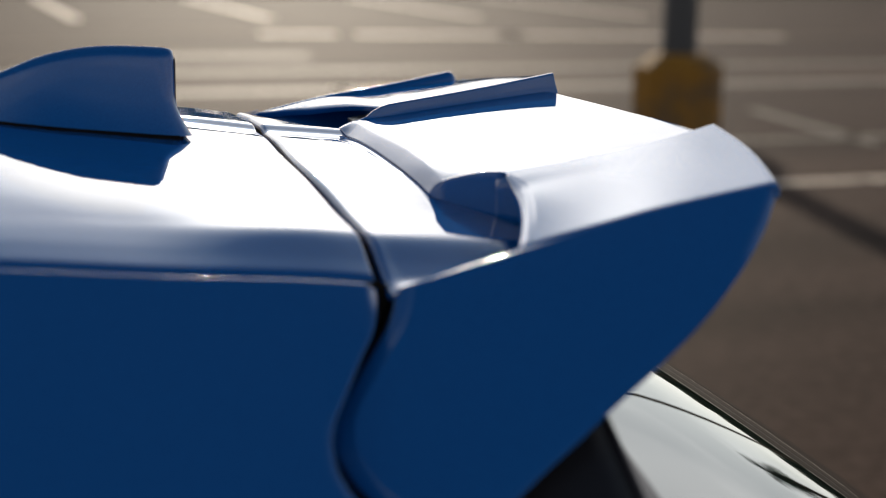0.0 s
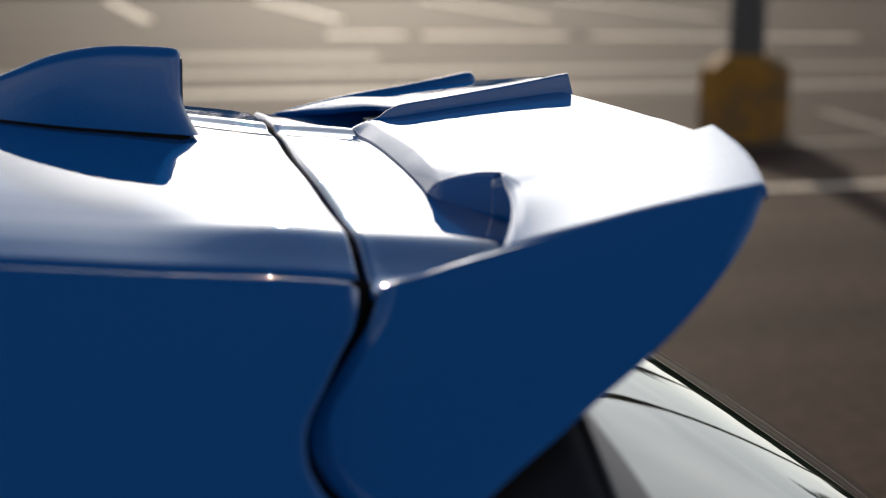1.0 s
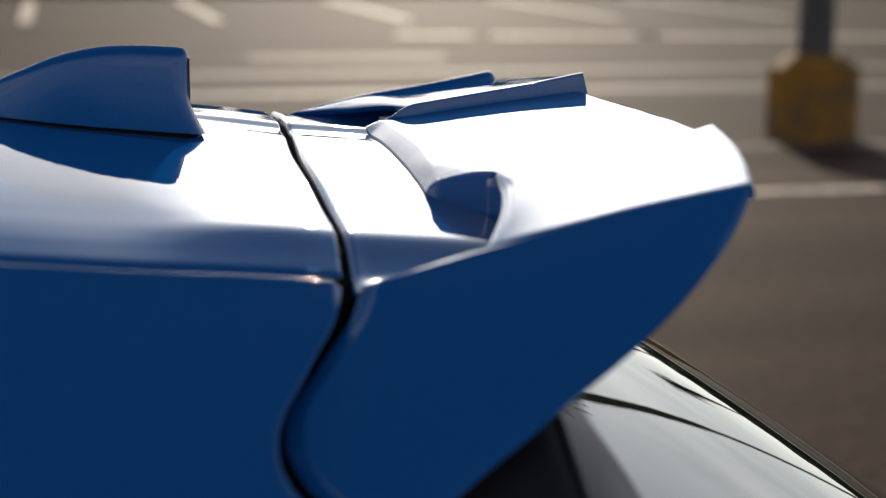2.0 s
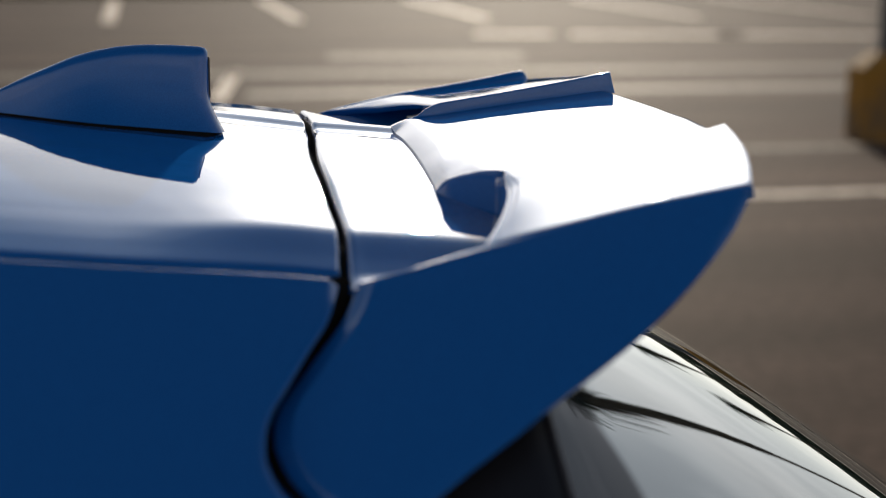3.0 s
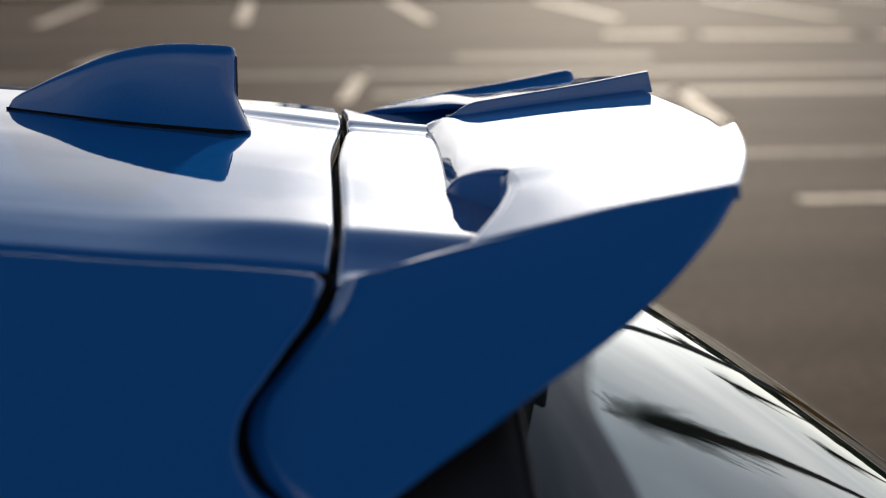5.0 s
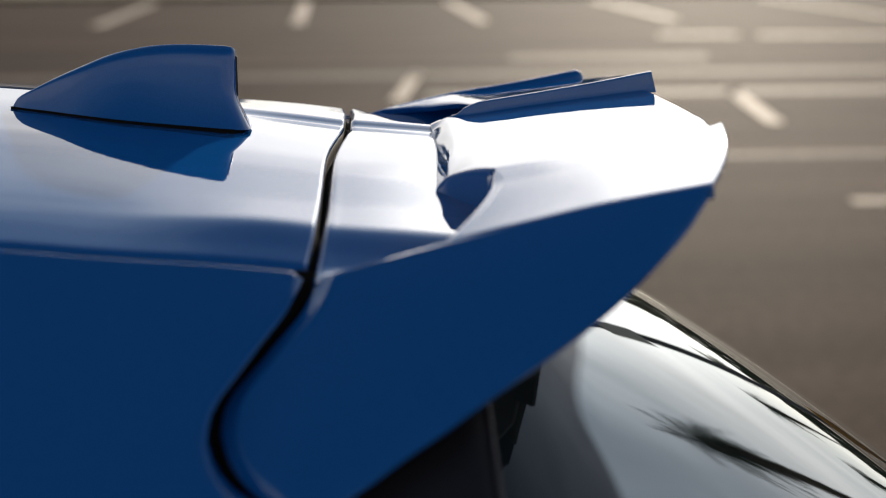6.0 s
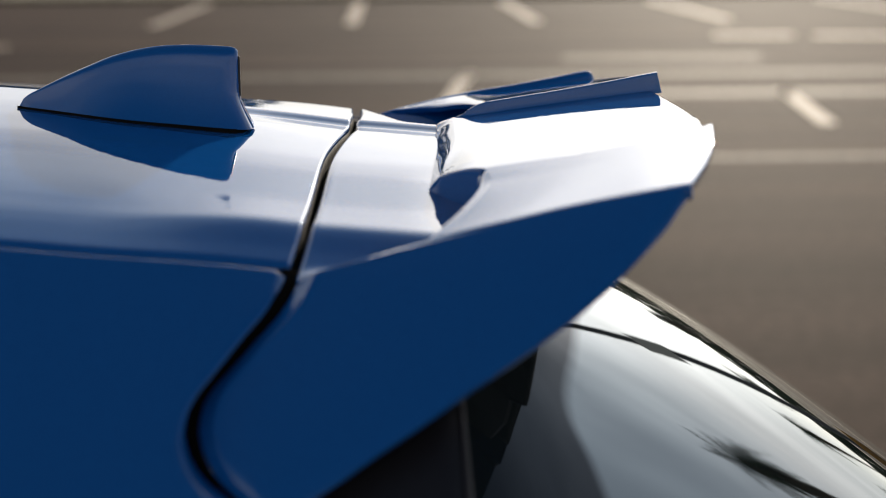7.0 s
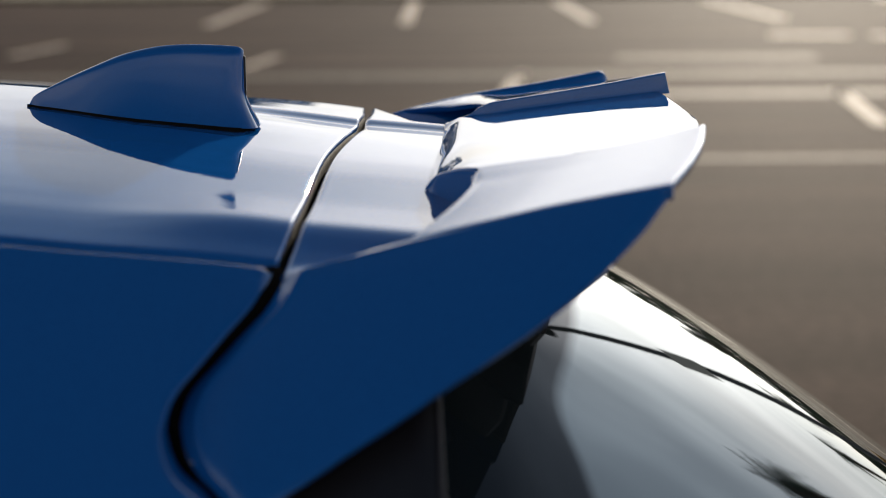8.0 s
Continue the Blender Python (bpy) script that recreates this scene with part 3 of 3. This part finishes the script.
# black legs that carry the wing over the rear window
def leg(y, sy):
    bm = bmesh.new()
    rings = []
    for z, x0, x1, flare in ((1.368, 0.165, 0.196, -0.004), (1.392, 0.160, 0.204, 0.0), (1.404, 0.158, 0.215, 0.012), (1.426, 0.156, 0.237, 0.025), (1.438, 0.158, 0.230, 0.020),
                             (1.458, 0.158, 0.246, 0.030), (1.486, 0.158, 0.256, 0.036)):
        ya, yb = y - sy * flare, y + sy * 0.055
        rings.append([bm.verts.new(p) for p in ((x0, ya, z), (x1 - 0.004, ya, z), (x1, ya + sy * 0.004, z), (x1, yb, z), (x0, yb, z))])
    for a, b in zip(rings, rings[1:]):
        for k in range(5):
            bm.faces.new((a[k], a[(k + 1) % 5], b[(k + 1) % 5], b[k]))
    bm.faces.new(rings[0])
    bm.faces.new(rings[-1])
    part("leg", bm, PLASTIC, spoiler, "black plastic leg under the wing")


leg(-0.157, 1)
rows = [[(x, y, wing_mid_z(x) + crown(y) - 0.0052) for x in np.linspace(lead_x(y) + 0.02, trail_x(y) - 0.004, 16)] for y in np.linspace(0.155, -0.172, 24)]
sheet("spoiler_underside", rows, PLASTIC, spoiler, thick=0.003, label="black plastic underside of the wing")
rows = [[(x, y, z) for z in np.linspace(1.462, 1.492, 5)] for x, y in ((0.200, -0.16), (0.205, -0.1), (0.212, 0.1675), (0.208, 0.26))]
sheet("spoiler_inner_wall", rows, PLASTIC, spoiler, thick=0.004, label="black plastic inner wall of the spoiler")

# ---- shark-fin aerial ----
fin = new("shark_fin_aerial")
tagged(fin, "blue shark-fin aerial on a black gasket on the roof", "aerial", kind="thing")


def fin_mesh():
    L0, X0 = 0.1655, -0.1650
    prof_u = [0.0, 0.016, 0.098, 0.202, 0.306, 0.409, 0.513, 0.617, 0.720, 0.824, 0.905, 0.930, 0.940, 0.952]
    prof_h = [0.0012, 0.0060, 0.0150, 0.0250, 0.0340, 0.0424, 0.0484, 0.0525, 0.0547, 0.0558, 0.0562, 0.0557, 0.0546, 0.0520]
    verts, n = [], 44
    sec = np.concatenate([np.linspace(0, 0.4, 9), np.linspace(0.47, 1, 9)])
    for i in range(n):
        q = i / (n - 1)
        u = 0.86 * (q / 0.75) ** 1.15 if q < 0.75 else 0.86 + 0.085 * (1 - (1 - (q - 0.75) / 0.25) ** 2)
        h = float(smooth_interp(u, prof_u, prof_h))
        wb = 0.0265 * (step(-0.05, 0.55, u) * 0.9 + 0.1) * min(1.0, (u / 0.06) ** 0.6 + 0.08)
        wt = 0.0062 * min(1.0, u / 0.3 + 0.10)
        ring = []
        for s in sec:
            w = wt + (wb - wt) * ((1 - s) ** 2.0 * 0.55 + (1 - s) * 0.45)
            if s > 0.9:
                w *= math.sqrt(max(0.0, 1 - ((s - 0.9) / 0.1) ** 2)) * 0.85 + 0.15
            if u > 0.86:
                w *= 0.30 + 0.70 * math.sqrt(max(0.0, 1 - ((u - 0.86) / 0.0855) ** 2))
            flare = 0.0100 * max(0.0, 1 - s / 0.42) ** 1.3 * step(0.84, 0.945, u)
            ring.append((X0 + L0 * u + flare, -w, s * h))
        full = ring + [(x, -y, z) for x, y, z in reversed(ring)]
        verts += full
    m = 2 * len(sec)
    faces = []
    for i in range(n - 1):
        for k in range(m - 1):
            faces.append((i * m + k, i * m + k + 1, (i + 1) * m + k + 1, (i + 1) * m + k))
    faces += [tuple(range(m)), tuple(range((n - 1) * m, n * m))]
    out = []
    for x, y, z in verts:
        base = 1.4988 - 0.1010 * x
        out.append((x, y, base + z))
    ob = mesh_object("fin_shell", out, faces, PAINT, True, fin, "glossy blue fin shell")
    b = ob.modifiers.new("edges", "BEVEL")
    b.width, b.segments, b.limit_method, b.angle_limit = 0.0015, 3, "ANGLE", radians(50)
    bm = bmesh.new()
    xt = X0 + L0 * 0.945
    bmesh.ops.create_cube(bm, size=1.0, matrix=pose(xt, 0, 1.4988 - 0.1010 * xt + 0.0355, 0, 0, 0) @ Matrix.Diagonal((0.0026, 0.0046, 0.029, 1)))
    bmesh.ops.bevel(bm, geom=bm.edges[:], offset=0.0006, segments=2, affect="EDGES")
    part("tail_strip", bm, PLASTIC, fin, "dark strip on the fin's tail")
    verts = []
    for lift in (-0.008, 0.0004):
        ring = []
        for k in range(48):
            a = 2 * math.pi * k / 48
            u = 0.5 - 0.5 * math.cos(a)
            wb = 0.0275 * (step(-0.05, 0.55, u) * 0.9 + 0.1) * min(1.0, (u / 0.06) ** 0.6 + 0.08) * (1 if u < 0.93 else math.sqrt(max(0.0, 1 - ((u - 0.93) / 0.07) ** 2)))
            x = X0 - 0.002 + (L0 - 0.0015) * u
            ring.append((x, wb * (1 if math.sin(a) > 0 else -1), 1.4988 - 0.1010 * x + lift))
        verts += ring
    faces = [(k, (k + 1) % 48, 48 + (k + 1) % 48, 48 + k) for k in range(48)] + [tuple(range(48)), tuple(range(48, 96))]
    mesh_object("gasket", verts, faces, RUBBER, False, fin, "black rubber gasket")


fin_mesh()

# ---- rear window ----
def glass_z(x, y):
    near_top = max(0.0, 0.202 - x)              # flattens towards its upper edge
    u, v = min(max(x - 0.35, -0.24), 0.12), min(max(y - 0.20, -0.60), 0.12)
    twist = -0.021 - 0.0178 * u - 0.1146 * v - 0.5762 * u * v + 0.0527 * v * v + 0.5532 * v ** 3 - 0.6064 * u * v * v - 2.2765 * u * u * v - 0.8148 * u * u + 0.1937 * v ** 4
    return 1.3850 - 0.665 * (x - 0.27) - (0.50 if y < 0.13 else 0.54) * (y - 0.13) ** 2 - 2.0 * near_top ** 2 - 0.10 * max(0.0, x - 0.27) ** 2 + twist


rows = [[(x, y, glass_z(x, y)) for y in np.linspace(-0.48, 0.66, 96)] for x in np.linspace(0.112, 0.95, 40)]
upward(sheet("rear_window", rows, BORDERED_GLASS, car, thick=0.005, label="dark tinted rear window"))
rows = [[(x, y, min(glass_z(x, y) + 0.002 - 0.004 * step(0.103, 0.110, x), skin_z(x, y) - 0.016)) for y in np.linspace(-0.325, 0.60, 66)]
        for x in np.linspace(0.05, 0.110, 14)]
upward(sheet("window_frame", rows, PLASTIC, car, thick=0.006, label="black plastic frame over the rear window"))


def pillar_rows():
    return [[(x, side_y(x, z) + 0.026 + 0.10 * max(0.0, x - 0.05), z) for x in np.linspace(-0.02, 0.134 + 0.06 * (1.36 - z), 12)] for z in np.linspace(1.445, 1.29, 20)]


for pr in (pillar_rows(), mirror_wing(pillar_rows())):
    sheet("rear_pillar", pr, PLASTIC, car, thick=0.006, label="black plastic rear pillar under the end plate")
    # added grey tube: its colour stands for sky mirrored in the glass's ground edge
    tube("window_edge_sheen", [(r[-1][0] + 0.001, r[-1][1], r[-1][2]) for r in pr], 0.0013, EDGE_SHEEN, car, label="grey line painted as sky sheen on the window's ground edge")

# ---- the lower body, hidden from above by the roof, closing the car to the ground ----
def body_section(x):
    k = min(1.0, max(0.0, (abs(x + 1.1) - 1.55) / 0.55))
    f = math.sqrt(1 - 0.75 * k * k)
    ring = [(0.74, 0.30), (0.81, 0.42), (0.82, 0.60), (0.79, 0.78), (0.70, 0.85), (0.40, 0.885), (0, 0.90)]
    ring = ring + [(-y, z) for y, z in reversed(ring[:-1])]
    return [(x, YC - y * (0.55 + 0.45 * f), 0.56 + (z - 0.56) * f) for y, z in ring]


secs = [body_section(x) for x in np.linspace(-3.2, 1.0, 36)]
m = len(secs[0])
faces = grid_faces(len(secs), m)
faces += [(i * m, (i + 1) * m, (i + 2) * m - 1, (i + 1) * m - 1) for i in range(len(secs) - 1)]
faces += [tuple(range(m)), tuple(range((len(secs) - 1) * m, len(secs) * m))]
mesh_object("lower_body", [p for s_ in secs for p in s_], faces, PAINT, True, car)


for sg in (-1, 1):
    rows = [[(x, YC + sg * (0.615 + 0.085 * k), 1.130 - 0.280 * k) for k in np.linspace(0, 1, 6)] for x in np.linspace(-1.52, 0.16, 8)]
    sheet("side_window", rows, GLASS, car, thick=0.005, label="dark tinted side window")
rows = [[(-1.52 - 0.72 * k, YC + (0.44 + 0.22 * k) * v, 1.445 - 0.56 * k - 0.03 * v * v) for v in np.linspace(-1, 1, 14)] for k in np.linspace(0, 1, 8)]
sheet("windscreen", rows, GLASS, car, thick=0.005, label="dark tinted windscreen")


def wheel(x, y):
    bm = bmesh.new()
    bmesh.ops.create_cone(bm, cap_ends=True, segments=40, radius1=0.32, radius2=0.32, depth=0.21,
                          matrix=pose(x, y, 0.32, 90, 0, 0))
    bmesh.ops.bevel(bm, geom=[e for e in bm.edges if e.is_boundary is False and e.calc_face_angle(0) > 1], offset=0.03, segments=3, affect="EDGES")
    t = part("wheel", bm, RUBBER, car, "black tyre on a steel rim", True)
    bm = bmesh.new()
    bmesh.ops.create_cone(bm, cap_ends=True, segments=32, radius1=0.21, radius2=0.21, depth=0.216, matrix=pose(x, y, 0.32, 90, 0, 0))
    r = part("rim", bm, STEEL, t)


for wx in (-2.55, 0.10):
    for wy in (YC - 0.72, YC + 0.72):
        wheel(wx, wy)

# ---- ground, road marks, lamp post ----
ground = mesh_object("ground", [(-400, -200, 0), (400, -200, 0), (400, 900, 0), (-400, 900, 0)], [(0, 1, 2, 3)], ASPHALT, False)
tagged(ground, "worn brown-grey asphalt of a parking lot", "ground", kind="structure")


def mark(x0, y0, x1, y1, w, mat=None, label="worn white painted line on the asphalt"):
    a, b = Vector((x0, y0, 0)), Vector((x1, y1, 0))
    d = (b - a).normalized()
    s = Vector((-d.y, d.x, 0)) * w / 2
    bm = bmesh.new()
    lo = [bm.verts.new(p) for p in (a - s, b - s, b + s, a + s)]
    bm.faces.new(lo)
    g = bmesh.ops.extrude_face_region(bm, geom=bm.faces[:])
    for v in [v for v in g["geom"] if isinstance(v, bmesh.types.BMVert)]:
        v.co.z += 0.005
    me = bpy.data.meshes.new("painted_line")
    bmesh.ops.recalc_face_normals(bm, faces=bm.faces)
    bm.to_mesh(me)
    bm.free()
    me.materials.append(mat or WHITE_LINE)
    return tagged(new("painted_line", me), label, "road marking", kind="structure")


mark(3.22, 8.05, 16, 7.9, 0.16)
mark(-0.5, 10.12, 17, 9.95, 0.16, FADED_LINE, "faded painted line on the asphalt")
mark(1.0, 14.75, 18, 14.4, 0.45, FADED_LINE, "faded broad band on the asphalt")
for x, y0, y1 in ((4.05, 12.0, 15.0), (0.87, 14.2, 17.5), (-2.3, 18.4, 20.4), (-5.9, 20.9, 23.0), (7.45, 9.6, 12.1)):
    d = 0.06 * (y1 - y0)
    mark(x - d, y0, x + d, y1, 0.15, *((FADED_LINE, "faded painted line on the asphalt") if x > 7 else ()))
for x in (14.4, 10.75, 6.5, 2.88, -0.6, -4.3):
    mark(x, 28.0, x, 37.5, 0.24)
mark(5.3, 23.7, 6.55, 23.5, 0.55)
mark(6.85, 23.4, 9.6, 22.9, 0.55)
mark(9.2, 23.0, 14.0, 22.0, 0.5)
mark(2.4, 19.5, 5.0, 19.2, 0.5, FADED_LINE, "faded painted line on the asphalt")
mark(-6.0, 17.2, 14.0, 16.8, 0.4, FADED_LINE, "faded broad band on the asphalt")

verge = mesh_object("verge", [(-80, 39, 0), (120, 39, 0), (120, 60, 0), (-80, 60, 0), (-80, 39, 0.14), (120, 39, 0.14), (120, 60, 0.14), (-80, 60, 0.14)],
                    [(0, 1, 5, 4), (4, 5, 6, 7), (1, 2, 6, 5), (2, 3, 7, 6), (3, 0, 4, 7)], plain("dry_grass", (0.11, 0.09, 0.055), 0.9, var=0.35, scale=3, bump=0.5), False)
tagged(verge, "dry yellow grass verge behind a low kerb", "verge", kind="structure")

post = new("lamp_post")
tagged(post, "dark lamp post on a yellow octagonal concrete base", "lamp post", kind="thing")
PX, PY = 5.94, 10.52


def prism(name, x, y, z0, z1, r0, r1, sides, mat, parent, label="", turn=0.0, bev=0.0):
    bm = bmesh.new()
    bmesh.ops.create_cone(bm, cap_ends=True, segments=sides, radius1=r0, radius2=r1, depth=z1 - z0,
                          matrix=pose(x, y, (z0 + z1) / 2, 0, 0, turn))
    if bev:
        bmesh.ops.bevel(bm, geom=bm.edges[:], offset=bev, segments=2, affect="EDGES")
    return part(name, bm, mat, parent, label)


prism("base", PX, PY, 0, 0.58, 0.375, 0.375, 8, YELLOW, post, "yellow painted octagonal concrete base", 22.5, 0.012)
prism("base_cap", PX, PY, 0.58, 0.69, 0.375, 0.22, 8, YELLOW, post, "", 22.5)
prism("pole", PX, PY, 0.62, 7.5, 0.150, 0.09, 16, POLE, post, "dark painted pole")
bm = bmesh.new()
bmesh.ops.create_cube(bm, size=1.0, matrix=pose(PX - 0.05, PY - 0.14, 4.6, 0, 0, -28) @ Matrix.Diagonal((0.42, 0.03, 0.75, 1)))
bmesh.ops.bevel(bm, geom=bm.edges[:], offset=0.008, segments=2, affect="EDGES")
part("sign_panel", bm, STEEL, post, "plain grey metal sign panel")
prism("arm", PX, PY, 7.5, 7.6, 0.35, 0.35, 12, POLE, post)


# ---- palms and a hedge beyond the lot, which the rear window and paint mirror ----
def palm(x, y, height, crown_r, seed):
    rnd = random.Random(seed)
    root = new("palm_tree")
    tagged(root, "tall palm tree with a thin trunk beyond the lot", "palm tree", "palms beyond the lot", kind="thing")
    root.location = (x, y, 0)
    sway = rnd.uniform(-0.5, 0.5)
    pts = [(sway * (i / 12) ** 2, 0, height * i / 12) for i in range(13)]
    tube("trunk", pts, [0.34 - 0.14 * i / 12 + (0.12 if i == 0 else 0) for i in range(13)], BARK, root, 10)
    # shaggy skirt of dead fronds under the crown
    sv, sf = [], []
    for i in range(420):
        u = rnd.random()
        z = height * (0.58 + 0.42 * u)
        az = rnd.uniform(0, 2 * math.pi)
        r0 = crown_r * (0.10 + 0.22 * u ** 1.5)
        cx = sway * (z / height) ** 2
        d = Vector((math.cos(az), math.sin(az), 0))
        t = Vector((-d.y, d.x, 0)) * crown_r * 0.07
        p = Vector((cx, 0, z)) + d * r0 * 0.5
        b = len(sv)
        sv.extend([tuple(p - t), tuple(p + t), tuple(p + d * r0 * rnd.uniform(0.5, 1.2) - Vector((0, 0, crown_r * rnd.uniform(0.35, 0.8))))])
        sf.append((b, b + 1, b + 2))
    me = bpy.data.meshes.new("skirt")
    me.from_pydata(sv, [], sf)
    me.materials.append(BARK)
    ob = new("skirt", me)
    ob.parent = root
    verts, faces = [], []
    top = Vector(pts[-1])
    for k in range(48):
        az = 2 * math.pi * k / 48 * 2.618 + rnd.uniform(-0.2, 0.2)
        el = rnd.uniform(-0.9, 1.2)
        ln = crown_r * rnd.uniform(0.8, 1.1)
        d = Vector((math.cos(az), math.sin(az), 0))
        side = Vector((-d.y, d.x, 0))
        spine = []
        for i in range(8):
            u = i / 7
            spine.append(top + d * (ln * u * math.cos(el * (1 - 0.4 * u))) + Vector((0, 0, ln * (math.sin(el) * u - 0.55 * u * u))))
        for i in range(7):
            for j in range(4):
                p = spine[i].lerp(spine[i + 1], j / 4)
                q = spine[i].lerp(spine[i + 1], (j + 0.55) / 4)
                w = crown_r * 0.26 * math.sin(math.pi * (0.12 + 0.8 * (i + j / 4) / 7))
                for sg in (-1, 1):
                    b = len(verts)
                    tip = p + side * sg * w * rnd.uniform(0.7, 1.1) + d * w * 0.6 - Vector((0, 0, w * rnd.uniform(0.2, 0.7)))
                    verts.extend([tuple(p), tuple(q), tuple(tip)])
                    faces.append((b, b + 1, b + 2))
    me = bpy.data.meshes.new("fronds")
    me.from_pydata(verts, [], faces)
    me.materials.append(LEAF)
    ob = new("fronds", me)
    ob.parent = root


def at_bearing(deg, dist):
    return 0.3 + dist * math.sin(radians(deg)), dist * math.cos(radians(deg))


for i, (deg, dist, height, r) in enumerate(((44.4, 62, 29.0, 3.9), (32.6, 84, 14.2, 2.7), (37.7, 90, 13.4, 2.6), (27.6, 88, 11.2, 2.6), (21.0, 92, 9.5, 2.4), (50.0, 75, 11.0, 2.8), (-62, 90, 12.0, 2.8))):
    palm(*at_bearing(deg, dist), height, r, 10 + i)

HEDGE = plain("hedge_leaf", (0.045, 0.06, 0.025), 0.7, var=0.4, scale=1.5)
rnd = random.Random(5)
verts, faces = [], []
for i in range(11000):
    deg = rnd.uniform(-75, 80)
    dist = rnd.uniform(96, 106)
    x, y = at_bearing(deg, dist)
    hmax = 4.6 + 1.8 * noise.noise((deg * 0.21, 0.3, 0)) + 1.6 * max(0.0, noise.noise((deg * 0.07, 4.0, 0)))
    hmax *= 0.35 + 0.65 * step(-18, -8, deg)
    hmax += (4.2 + 1.5 * noise.noise((deg * 0.5, 9.0, 0))) * (step(-14, -7, deg) * step(-2.5, -4.5, deg) + step(12, 16, deg) * step(26, 20, deg))
    hmax += 2.4 * step(0, 2, deg) * step(13, 11, deg)
    z = rnd.uniform(0.0, hmax)
    c = Vector((x, y, z))
    r = rnd.uniform(0.6, 1.4)
    b = len(verts)
    for k in range(4):
        verts.append(tuple(c + Vector((rnd.uniform(-1, 1), rnd.uniform(-1, 1), rnd.uniform(-1, 1))).normalized() * r))
    faces += [(b, b + 1, b + 2), (b, b + 2, b + 3), (b, b + 3, b + 1), (b + 1, b + 3, b + 2)]
me = bpy.data.meshes.new("hedge")
me.from_pydata(verts, [], faces)
me.materials.append(HEDGE)
tagged(new("hedge", me), "dark green hedge and shrubs along the lot's far side", "hedge", kind="stuff")
